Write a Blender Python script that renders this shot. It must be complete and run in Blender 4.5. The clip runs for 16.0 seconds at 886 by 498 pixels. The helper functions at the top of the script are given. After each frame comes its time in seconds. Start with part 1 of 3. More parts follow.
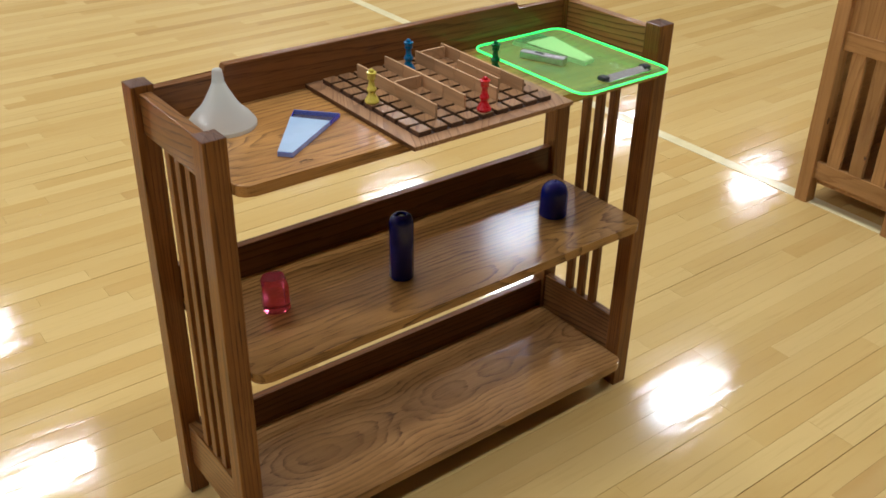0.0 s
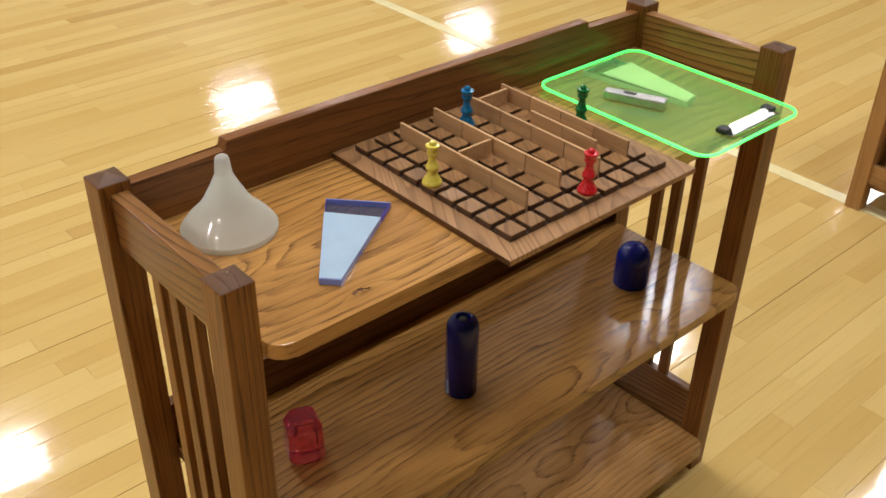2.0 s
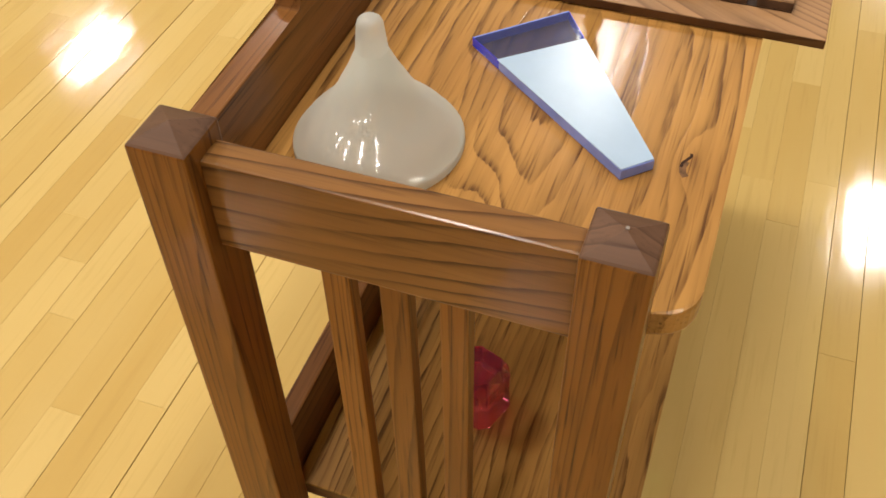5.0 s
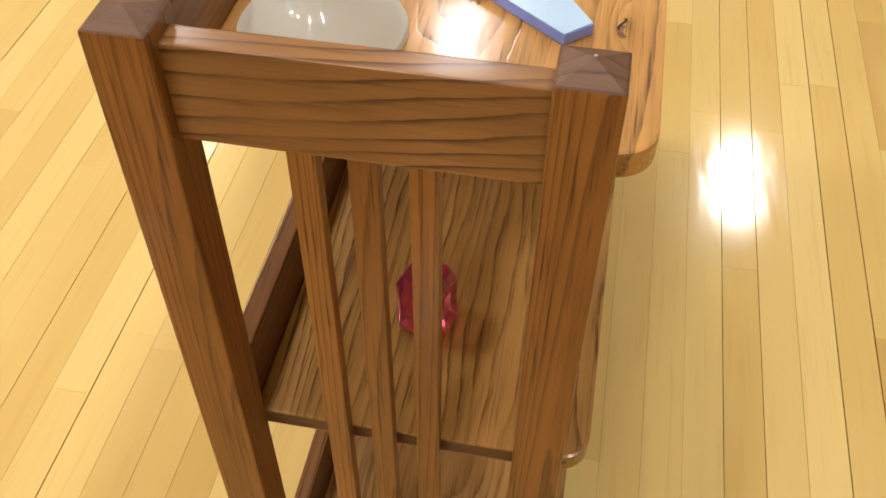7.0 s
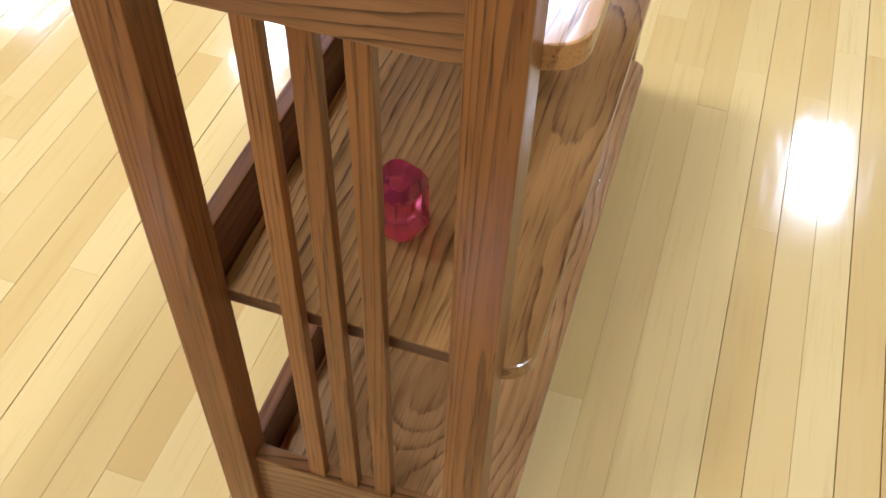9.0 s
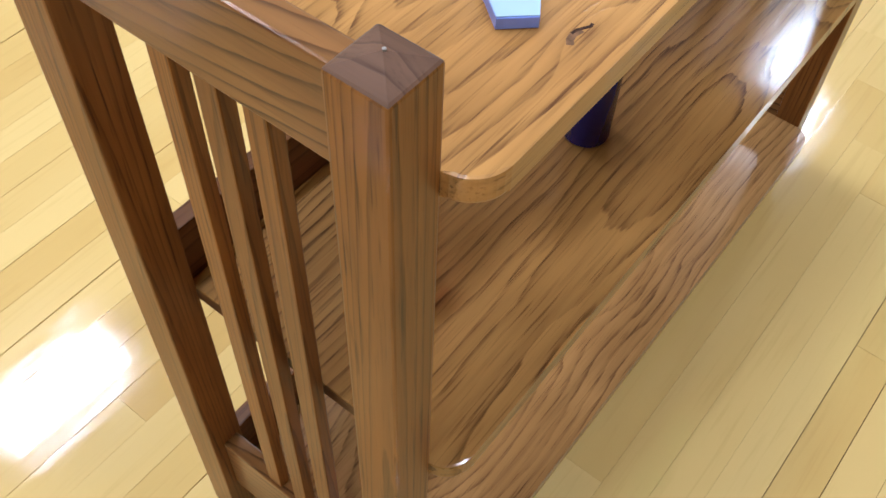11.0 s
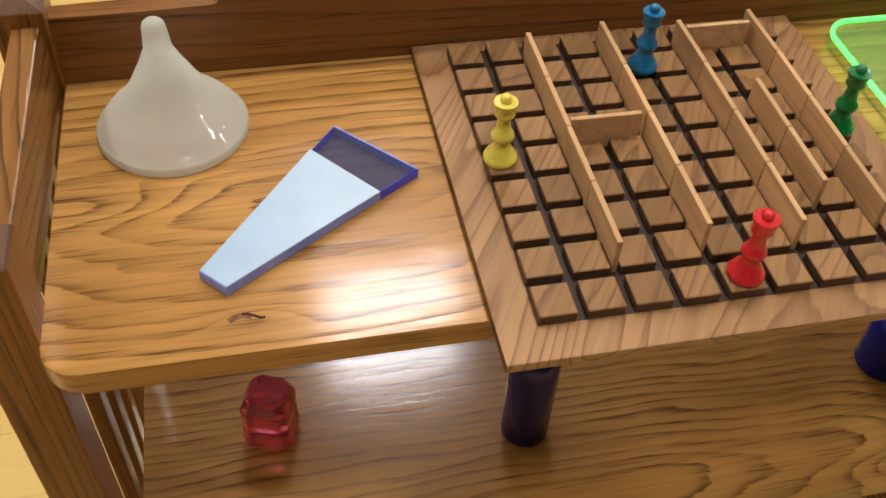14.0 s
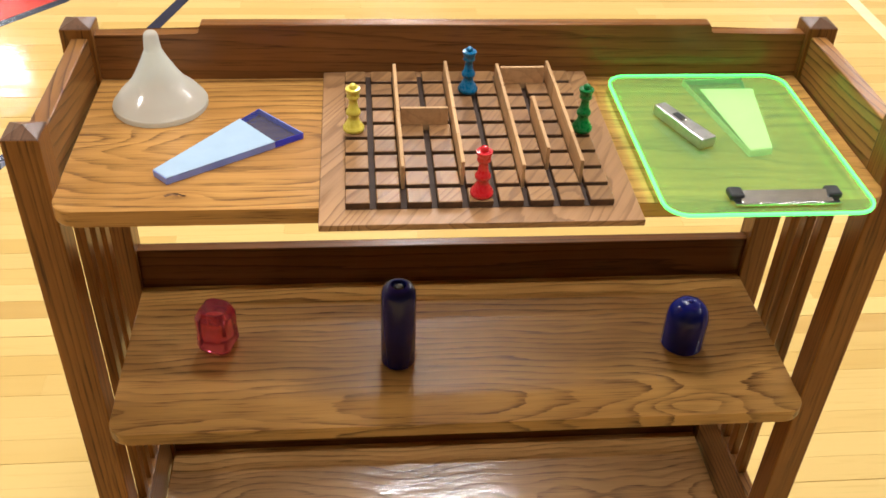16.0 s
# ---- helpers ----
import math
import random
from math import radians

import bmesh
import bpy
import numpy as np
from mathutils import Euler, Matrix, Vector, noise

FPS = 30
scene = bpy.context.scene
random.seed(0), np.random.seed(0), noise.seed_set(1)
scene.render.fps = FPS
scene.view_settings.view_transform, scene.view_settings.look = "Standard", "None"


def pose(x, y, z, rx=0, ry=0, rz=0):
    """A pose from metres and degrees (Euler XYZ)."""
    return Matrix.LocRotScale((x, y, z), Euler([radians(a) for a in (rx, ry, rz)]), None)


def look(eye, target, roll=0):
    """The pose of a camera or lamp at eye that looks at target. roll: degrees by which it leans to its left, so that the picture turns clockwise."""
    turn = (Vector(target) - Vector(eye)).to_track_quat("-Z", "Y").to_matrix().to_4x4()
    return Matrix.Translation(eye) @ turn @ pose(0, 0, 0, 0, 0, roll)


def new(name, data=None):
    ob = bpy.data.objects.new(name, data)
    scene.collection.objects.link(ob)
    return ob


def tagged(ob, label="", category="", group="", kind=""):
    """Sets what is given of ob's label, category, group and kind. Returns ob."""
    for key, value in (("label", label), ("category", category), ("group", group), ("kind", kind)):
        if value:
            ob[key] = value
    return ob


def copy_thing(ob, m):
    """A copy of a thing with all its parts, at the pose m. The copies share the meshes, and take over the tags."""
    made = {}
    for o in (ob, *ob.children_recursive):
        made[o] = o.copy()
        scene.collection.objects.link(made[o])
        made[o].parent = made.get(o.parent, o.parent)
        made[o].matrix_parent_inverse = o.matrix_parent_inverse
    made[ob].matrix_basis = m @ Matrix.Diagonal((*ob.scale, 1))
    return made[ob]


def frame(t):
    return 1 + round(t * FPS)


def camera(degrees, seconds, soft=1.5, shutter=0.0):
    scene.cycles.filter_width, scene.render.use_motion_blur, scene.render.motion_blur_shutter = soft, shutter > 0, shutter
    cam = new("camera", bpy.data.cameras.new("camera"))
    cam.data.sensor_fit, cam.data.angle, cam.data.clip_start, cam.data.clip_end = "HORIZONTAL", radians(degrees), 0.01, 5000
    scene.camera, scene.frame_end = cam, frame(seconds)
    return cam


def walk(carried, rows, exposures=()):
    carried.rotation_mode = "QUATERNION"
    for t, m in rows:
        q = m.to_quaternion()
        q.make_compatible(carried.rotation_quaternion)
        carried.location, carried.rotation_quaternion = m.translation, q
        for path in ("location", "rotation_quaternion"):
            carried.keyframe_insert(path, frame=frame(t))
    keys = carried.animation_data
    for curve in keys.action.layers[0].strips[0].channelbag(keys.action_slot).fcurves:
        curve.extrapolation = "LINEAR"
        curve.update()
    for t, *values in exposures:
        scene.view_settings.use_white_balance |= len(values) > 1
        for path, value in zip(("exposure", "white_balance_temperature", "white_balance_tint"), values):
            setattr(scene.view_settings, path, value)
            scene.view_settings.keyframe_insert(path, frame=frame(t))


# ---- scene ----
cam = camera(49.0, 16.0, soft=1.65)
PATH = [
    (0, (-0.506, -1.217, 1.467), (0.554, 0.145, 0.456), 1.2),
    (0.5, (-0.375, -1.131, 1.465), (0.626, 0.274, 0.454), 1.2),
    (1, (-0.279, -1.007, 1.449), (0.741, 0.389, 0.443), 1.8),
    (1.5, (-0.281, -0.872, 1.43), (0.761, 0.481, 0.39), 2.4),
    (2, (-0.345, -0.697, 1.439), (0.777, 0.543, 0.341), 1.3),
    (2.5, (-0.378, -0.55, 1.405), (0.82, 0.514, 0.208), 3.0),
    (3, (-0.316, -0.398, 1.367), (0.819, 0.651, 0.097), 2.3),
    (3.5, (-0.285, -0.268, 1.318), (0.817, 0.664, -0.066), 0.1),
    (6, (-0.375, 0.039, 1.231), (0.978, 0.322, -0.214), -1.0),
    (6.5, (-0.394, 0.032, 1.213), (0.958, 0.278, -0.24), -0.2),
    (7, (-0.407, 0.023, 1.204), (0.922, 0.264, -0.271), 0.4),
    (7.5, (-0.426, 0.018, 1.198), (0.881, 0.271, -0.294), 0.4),
    (8, (-0.435, 0.009, 1.182), (0.837, 0.248, -0.342), 1.6),
    (10.5, (-0.299, -0.204, 1.179), (0.756, 0.454, -0.388), 2.0),
    (11, (-0.218, -0.19, 1.183), (0.741, 0.506, -0.428), 2.8),
    (11.5, (-0.15, -0.186, 1.199), (0.715, 0.614, -0.417), 3.6),
    (12, (-0.059, -0.255, 1.217), (0.615, 0.764, -0.367), 3.8),
    (12.5, (0.021, -0.32, 1.248), (0.508, 0.808, -0.33), 3.2),
    (13, (0.083, -0.308, 1.275), (0.527, 0.872, -0.277), 2.2),
    (13.5, (0.117, -0.309, 1.305), (0.562, 0.888, -0.234), 2.8),
    (14, (0.196, -0.412, 1.317), (0.522, 0.913, -0.146), 3.4),
    (14.5, (0.26, -0.508, 1.376), (0.441, 0.91, -0.022), 2.1),
    (15, (0.269, -0.615, 1.37), (0.448, 0.864, 0.036), 2.6),
    (15.5, (0.315, -0.772, 1.389), (0.502, 0.743, 0.098), 3.2),
    (16, (0.368, -0.893, 1.426), (0.539, 0.684, 0.207), 2.6),
]
walk(cam, [(t, look(e, a, r)) for t, e, a, r in PATH], exposures=[
    (0, -0.42, 5350, 11), (1.5, -0.42, 5650, 10), (2.5, -0.20, 6000, 10), (3.5, -0.10, 5700, 10), (6, -0.32, 6700, 11), (6.5, -0.09, 6500, 10), (7, 0.05, 6050, 10), (7.5, 0.09, 5450, 12), (8, 0.20, 4600, 17),
    (10.5, 0.19, 5000, 9), (11, 0.12, 4900, 9), (11.5, -0.06, 5450, 9), (12, -0.40, 5950, 12), (12.5, -0.22, 5850, 10), (13, -0.22, 5950, 10), (13.5, -0.28, 6050, 11), (14, -0.20, 6100, 10), (15, -0.18, 6250, 11), (16, 0.21, 5950, 10)])

# ---------- world and light ----------
world = bpy.data.worlds.new("world")
scene.world = world
world.use_nodes = True
world.node_tree.nodes["Background"].inputs[0].default_value = (1.0, 0.93, 0.82, 1)
world.node_tree.nodes["Background"].inputs[1].default_value = 0.01
LAMP_POWER = 141.0
LAMP_COLOUR = (1.0, 0.94, 0.85)


# ---------- materials ----------
def nodes_of(name):
    m = bpy.data.materials.new(name)
    m.use_nodes = True
    nt = m.node_tree
    return m, nt, nt.nodes["Principled BSDF"]


def math_node(nt, op, a, b=None, clamp=False):
    n = nt.nodes.new("ShaderNodeMath")
    n.operation = op
    n.use_clamp = clamp
    for i, v in enumerate((a, b)):
        if v is None:
            continue
        if isinstance(v, (int, float)):
            n.inputs[i].default_value = v
        else:
            nt.links.new(v, n.inputs[i])
    return n.outputs[0]


def mixed(nt, fac, a, b, blend="MIX"):
    n = nt.nodes.new("ShaderNodeMix")
    n.data_type = "RGBA"
    n.blend_type = blend
    for sock, v in ((n.inputs[0], fac), (n.inputs[6], a), (n.inputs[7], b)):
        if isinstance(v, (int, float)):
            sock.default_value = v
        elif isinstance(v, tuple):
            sock.default_value = (*v[:3], 1)
        else:
            nt.links.new(v, sock)
    return n.outputs[2]


def noise_node(nt, vec, scale, detail=3.0, rough=0.55, dist=0.0):
    n = nt.nodes.new("ShaderNodeTexNoise")
    n.inputs["Scale"].default_value = scale
    n.inputs["Detail"].default_value = detail
    n.inputs["Roughness"].default_value = rough
    n.inputs["Distortion"].default_value = dist
    nt.links.new(vec, n.inputs["Vector"])
    return n.outputs["Fac"]


def stretched(nt, vec, scale):
    n = nt.nodes.new("ShaderNodeMapping")
    n.inputs["Scale"].default_value = scale
    nt.links.new(vec, n.inputs["Vector"])
    return n.outputs[0]


def ramp(nt, fac, lo, hi):
    n = nt.nodes.new("ShaderNodeMapRange")
    n.interpolation_type = "SMOOTHSTEP"
    n.inputs[1].default_value, n.inputs[2].default_value = lo, hi
    nt.links.new(fac, n.inputs[0])
    return n.outputs[0]


def bumped(nt, bsdf, height, strength, distance=0.001):
    b = nt.nodes.new("ShaderNodeBump")
    b.inputs["Strength"].default_value = strength
    b.inputs["Distance"].default_value = distance
    nt.links.new(height, b.inputs["Height"])
    nt.links.new(b.outputs[0], bsdf.inputs["Normal"])


def shifted_coords(nt, spread=7.0):
    """Object coordinates, shifted by each object's own random number."""
    tc = nt.nodes.new("ShaderNodeTexCoord")
    oi = nt.nodes.new("ShaderNodeObjectInfo")
    sep = nt.nodes.new("ShaderNodeCombineXYZ")
    for i, k in enumerate((1.0, 2.3, 3.7)):
        nt.links.new(math_node(nt, "MULTIPLY", oi.outputs["Random"], spread * k), sep.inputs[i])
    add = nt.nodes.new("ShaderNodeVectorMath")
    add.operation = "ADD"
    nt.links.new(tc.outputs["Object"], add.inputs[0])
    nt.links.new(sep.outputs[0], add.inputs[1])
    return add.outputs[0], oi.outputs["Random"]


def sawn_rings(nt, vec, pith_y, deep, swing, slope, per_metre, knots, seed, wander=0.030):
    """Growth rings round a wandering pith below the board: long arches over the pith, near straight lines beside it, eddies at the knots."""
    sep = nt.nodes.new("ShaderNodeSeparateXYZ")
    nt.links.new(vec, sep.inputs[0])
    x, y = sep.outputs[0], sep.outputs[1]

    def along(scale, shift):
        c = nt.nodes.new("ShaderNodeCombineXYZ")
        nt.links.new(math_node(nt, "MULTIPLY", x, scale), c.inputs[0])
        c.inputs[1].default_value, c.inputs[2].default_value = seed, shift
        return math_node(nt, "SUBTRACT", noise_node(nt, c.outputs[0], 1.0, 2.0, 0.5), 0.5)

    drift = math_node(nt, "SUBTRACT", noise_node(nt, stretched(nt, vec, (2.0, 13.0, 13.0)), 1.0, 2.5, 0.55), 0.5)
    off = math_node(nt, "SUBTRACT", math_node(nt, "ADD", y, math_node(nt, "MULTIPLY", drift, wander * 2)), pith_y)
    off = math_node(nt, "ADD", off, math_node(nt, "MULTIPLY", along(1.3, 3.1), 0.07))
    depth = math_node(nt, "ADD", math_node(nt, "MULTIPLY", along(2.2, 9.7), swing), deep)
    depth = math_node(nt, "ADD", depth, math_node(nt, "MULTIPLY", x, slope))
    r = math_node(nt, "SQRT", math_node(nt, "ADD", math_node(nt, "MULTIPLY", off, off), math_node(nt, "MULTIPLY", depth, depth)))
    turns = math_node(nt, "MULTIPLY", r, per_metre)
    for kx, ky, sx, sy, amount in knots:
        a = math_node(nt, "DIVIDE", math_node(nt, "SUBTRACT", x, kx), sx)
        b = math_node(nt, "DIVIDE", math_node(nt, "SUBTRACT", math_node(nt, "ADD", y, math_node(nt, "MULTIPLY", drift, 0.02)), ky), sy)
        g = math_node(nt, "ADD", math_node(nt, "MULTIPLY", a, a), math_node(nt, "MULTIPLY", b, b))
        turns = math_node(nt, "ADD", turns, math_node(nt, "MULTIPLY", math_node(nt, "EXPONENT", math_node(nt, "MULTIPLY", g, -1.0)), amount))
    return turns


def wood(name, axis, light, mid, dark, rings=30.0, ring_amount=0.88, rough=0.32, coat=0.3, wide=6.0, long=0.55, spread=7.0, thin=0.74, pore_amount=0.42, turn=0.0, lines=None, gloss=0.17, sawn=None, spec=0.18, uneven_amount=0.3):
    """Varnished wood with its grain along the axis 0, 1 or 2; sawn: the rings of a plain-sawn board (see sawn_rings)."""
    m, nt, bs = nodes_of(name)
    vec, rnd = shifted_coords(nt, spread)
    if turn:
        rot = nt.nodes.new("ShaderNodeMapping")
        rot.inputs["Rotation"].default_value = (0, 0, radians(turn))
        nt.links.new(vec, rot.inputs["Vector"])
        vec = rot.outputs[0]
    s1 = [wide] * 3
    s1[axis] = long
    n1 = noise_node(nt, stretched(nt, vec, s1), 1.0, 1.6, 0.42, 0.25)
    wob = [75.0] * 3
    wob[axis] = 7.0
    n2 = noise_node(nt, stretched(nt, vec, wob), 1.0, 3.0, 0.6)
    turns = math_node(nt, "ADD", math_node(nt, "MULTIPLY", n1, rings), math_node(nt, "MULTIPLY", n2, 0.55))
    if sawn:
        raw = nt.nodes.new("ShaderNodeTexCoord").outputs["Object"]
        turns = math_node(nt, "ADD", sawn_rings(nt, raw, **sawn), math_node(nt, "MULTIPLY", n2, 0.75))
    if lines:
        dot = nt.nodes.new("ShaderNodeVectorMath")
        dot.operation = "DOT_PRODUCT"
        dot.inputs[1].default_value = lines
        nt.links.new(vec, dot.inputs[0])
        turns = math_node(nt, "ADD", turns, dot.outputs["Value"])
    saw = math_node(nt, "FRACT", turns)
    fall = ramp(nt, math_node(nt, "SUBTRACT", 1.0, saw), 0.0, 0.06)
    late = math_node(nt, "MULTIPLY", ramp(nt, saw, thin, 0.97), fall)
    shade = math_node(nt, "MULTIPLY", ramp(nt, saw, 0.15, 0.95), fall)
    s3 = [420.0] * 3
    s3[axis] = 14.0
    pores = noise_node(nt, stretched(nt, vec, s3), 1.0, 2.0, 0.6)
    s4 = [95.0] * 3
    s4[axis] = 3.0
    streak = noise_node(nt, stretched(nt, vec, s4), 1.0, 3.0, 0.6)
    broad = noise_node(nt, vec, 5.0, 2.0)
    line_amount = math_node(nt, "MULTIPLY", late, math_node(nt, "MULTIPLY", ramp(nt, broad, 0.18, 0.5), ring_amount))
    if sawn:
        line_amount = math_node(nt, "MULTIPLY", line_amount, ramp(nt, noise_node(nt, stretched(nt, vec, (3.5, 26.0, 26.0)), 1.0, 4.0, 0.65), 0.33, 0.58))
        dashes = noise_node(nt, stretched(nt, vec, (26.0, 330.0, 330.0)), 1.0, 2.0, 0.6)
        line_amount = math_node(nt, "MULTIPLY", line_amount, math_node(nt, "ADD", math_node(nt, "MULTIPLY", ramp(nt, dashes, 0.36, 0.60), 0.65), 0.35))
    c = mixed(nt, ramp(nt, broad, 0.3, 0.7), mid, light)
    c = mixed(nt, math_node(nt, "MULTIPLY", ramp(nt, streak, 0.35, 0.75), 0.45), c, tuple(v * 0.62 for v in mid))
    c = mixed(nt, math_node(nt, "MULTIPLY", shade, 0.38 * ring_amount), c, tuple(v * 0.55 for v in mid))
    c = mixed(nt, line_amount, c, dark)
    early = math_node(nt, "ADD", math_node(nt, "MULTIPLY", shade, 0.65), 0.35)
    c = mixed(nt, math_node(nt, "MULTIPLY", math_node(nt, "MULTIPLY", ramp(nt, pores, 0.52, 0.72), pore_amount), early), c, dark)
    tone = math_node(nt, "ADD", math_node(nt, "MULTIPLY", rnd, 0.26), 0.87)
    hsv = nt.nodes.new("ShaderNodeHueSaturation")
    nt.links.new(c, hsv.inputs["Color"])
    nt.links.new(tone, hsv.inputs["Value"])
    nt.links.new(hsv.outputs[0], bs.inputs["Base Color"])
    bs.inputs["Specular IOR Level"].default_value = spec
    nt.links.new(math_node(nt, "ADD", math_node(nt, "MULTIPLY", broad, 0.15), rough - 0.07), bs.inputs["Roughness"])
    bs.inputs["Coat Weight"].default_value = coat
    bs.inputs["Coat Roughness"].default_value = gloss
    bumped(nt, bs, math_node(nt, "ADD", math_node(nt, "MULTIPLY", pores, -0.5), math_node(nt, "MULTIPLY", late, -0.3)), 0.25, 0.0006)
    uneven = nt.nodes.new("ShaderNodeBump")
    uneven.inputs["Strength"].default_value = uneven_amount
    uneven.inputs["Distance"].default_value = 0.0007
    s5 = [45.0] * 3
    s5[axis] = 16.0
    nt.links.new(math_node(nt, "SUBTRACT", noise_node(nt, stretched(nt, vec, s5), 1.0, 3.0, 0.55), math_node(nt, "MULTIPLY", late, 0.12)), uneven.inputs["Height"])
    nt.links.new(uneven.outputs[0], bs.inputs["Coat Normal"])
    return m


OAK = dict(light=(0.53, 0.270, 0.064), mid=(0.39, 0.182, 0.040), dark=(0.072, 0.0235, 0.0058))
RED_OAK = dict(light=(0.290, 0.119, 0.023), mid=(0.213, 0.080, 0.0140), dark=(0.046, 0.0132, 0.003))
oak_x = wood("oak_grain_along_length", 0, rings=28, thin=0.76, wide=6.5, ring_amount=0.82, coat=0.5, gloss=0.17, **OAK)
BOARD = dict(rings=0, thin=0.62, gloss=0.125, spec=0.12, pore_amount=0.8, uneven_amount=0.3)
oak_top = wood("oak_top_board", 0, coat=0.42, ring_amount=0.86, light=(0.56, 0.290, 0.078), mid=(0.42, 0.204, 0.052), dark=(0.075, 0.0255, 0.007), sawn=dict(pith_y=0.10, deep=0.03, swing=0.22, slope=0.03, per_metre=62, seed=4.0, knots=[(0.075, 0.122, 0.06, 0.018, 1.7), (0.172, 0.004, 0.030, 0.012, 1.4), (0.160, 0.165, 0.07, 0.018, 1.2)]), **BOARD)
# middle board's colour is lowered for the shade beneath the top board
shaded_oak_mid = wood("shaded_oak_middle_board", 0, coat=0.50, ring_amount=0.92, light=(0.42, 0.222, 0.058), mid=(0.315, 0.157, 0.039), dark=(0.062, 0.0215, 0.006), sawn=dict(pith_y=0.012, deep=0.012, swing=0.18, slope=0.05, per_metre=86, seed=1.3, knots=[(0.80, -0.004, 0.075, 0.016, 2.4)]), **BOARD)
oak_low = wood("oak_bottom_board", 0, coat=0.70, ring_amount=0.70, light=(0.49, 0.262, 0.084), mid=(0.36, 0.184, 0.055), dark=(0.070, 0.025, 0.008), sawn=dict(pith_y=0.13, deep=0.05, swing=0.34, slope=0.05, per_metre=85, seed=7.9, knots=[(0.42, 0.10, 0.08, 0.03, 1.5)], wander=0.02), **dict(BOARD, uneven_amount=0.8))
oak_y = wood("oak_grain_along_depth", 1, rings=5, wide=9.0, long=2.2, lines=(90, 11, 84), thin=0.66, ring_amount=0.85, light=(0.36, 0.172, 0.050), mid=(0.27, 0.119, 0.032), dark=(0.05, 0.0155, 0.0045))
oak_z = wood("oak_grain_upright", 2, rings=9, wide=20.0, long=0.6, lines=(105, 132, 2.5), ring_amount=0.46, pore_amount=0.80, thin=0.64, coat=0.14, **RED_OAK)
# lower back boards carry shade in their colour; crest_oak is the lighter copy
shaded_back_oak = wood("shaded_oak_back_board", 0, rings=7, lines=(1, 60, 75), wide=11.0, long=0.5, ring_amount=0.6, coat=0.15, pore_amount=0.8, light=(0.205, 0.083, 0.022), mid=(0.145, 0.054, 0.0135), dark=(0.035, 0.011, 0.0035))
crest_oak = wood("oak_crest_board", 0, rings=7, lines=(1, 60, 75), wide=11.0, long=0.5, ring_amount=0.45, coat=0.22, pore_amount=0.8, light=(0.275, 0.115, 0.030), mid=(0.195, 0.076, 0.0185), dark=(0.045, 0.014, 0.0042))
WALNUT = dict(light=(0.50, 0.275, 0.125), mid=(0.38, 0.20, 0.088), dark=(0.16, 0.075, 0.030), ring_amount=0.6)
board_wood = wood("board_oak", 1, rings=46, turn=32, thin=0.66, rough=0.45, coat=0.1, **WALNUT)
tile_wood = wood("tile_oak", 1, rings=46, turn=32, thin=0.66, ring_amount=0.45, rough=0.4, coat=0.15, light=(0.35, 0.188, 0.078), mid=(0.265, 0.138, 0.056), dark=(0.10, 0.043, 0.019))
fence_wood = wood("fence_maple", 1, rings=18, ring_amount=0.3, rough=0.5, coat=0.0, light=(0.66, 0.405, 0.200), mid=(0.58, 0.345, 0.160), dark=(0.40, 0.215, 0.09))
PINE = dict(light=(0.50, 0.27, 0.095), mid=(0.42, 0.22, 0.07), dark=(0.22, 0.095, 0.028))
pine_z = wood("pine_upright", 2, ring_amount=0.45, rings=16, **PINE)
pine_y = wood("pine_along_depth", 1, ring_amount=0.45, rings=16, **PINE)
pine_x = wood("pine_along_length", 0, ring_amount=0.45, rings=16, **PINE)


def maple_floor(name, per_island):
    m, nt, bs = nodes_of(name)
    geo = nt.nodes.new("ShaderNodeNewGeometry")
    if per_island:
        rnd = geo.outputs["Random Per Island"]
    else:
        rnd = nt.nodes.new("ShaderNodeObjectInfo").outputs["Random"]
    comb = nt.nodes.new("ShaderNodeCombineXYZ")
    for i, k in enumerate((31.0, 17.0, 5.0)):
        nt.links.new(math_node(nt, "MULTIPLY", rnd, k), comb.inputs[i])
    add = nt.nodes.new("ShaderNodeVectorMath")
    add.operation = "ADD"
    nt.links.new(geo.outputs["Position"], add.inputs[0])
    nt.links.new(comb.outputs[0], add.inputs[1])
    vec = add.outputs[0]
    grain = noise_node(nt, stretched(nt, vec, (5.0, 90.0, 90.0)), 1.0, 4.0, 0.6, 0.4)
    cloud = noise_node(nt, stretched(nt, vec, (2.0, 9.0, 9.0)), 1.0, 2.0)
    c = mixed(nt, rnd, (0.580, 0.378, 0.114), (0.705, 0.505, 0.188))
    odd = ramp(nt, rnd, 0.0, 0.10)
    c = mixed(nt, odd, (0.52, 0.325, 0.10), c)
    c = mixed(nt, math_node(nt, "MULTIPLY", ramp(nt, grain, 0.5, 0.75), 0.30), c, (0.47, 0.295, 0.085))
    c = mixed(nt, math_node(nt, "MULTIPLY", ramp(nt, cloud, 0.45, 0.7), 0.28), c, (0.68, 0.49, 0.19))
    nt.links.new(c, bs.inputs["Base Color"])
    world_noise = noise_node(nt, geo.outputs["Position"], 1.6, 3.0)
    fine = noise_node(nt, stretched(nt, geo.outputs["Position"], (30.0, 60.0, 60.0)), 1.0, 2.0)
    nt.links.new(math_node(nt, "ADD", math_node(nt, "MULTIPLY", world_noise, 0.08), 0.05), bs.inputs["Roughness"])
    bs.inputs["Specular IOR Level"].default_value = 0.5
    wave = noise_node(nt, stretched(nt, geo.outputs["Position"], (6.0, 19.0, 5.0)), 1.0, 2.0)
    bumped(nt, bs, math_node(nt, "ADD", wave, math_node(nt, "MULTIPLY", fine, 0.04)), 0.6, 0.0009)
    return m


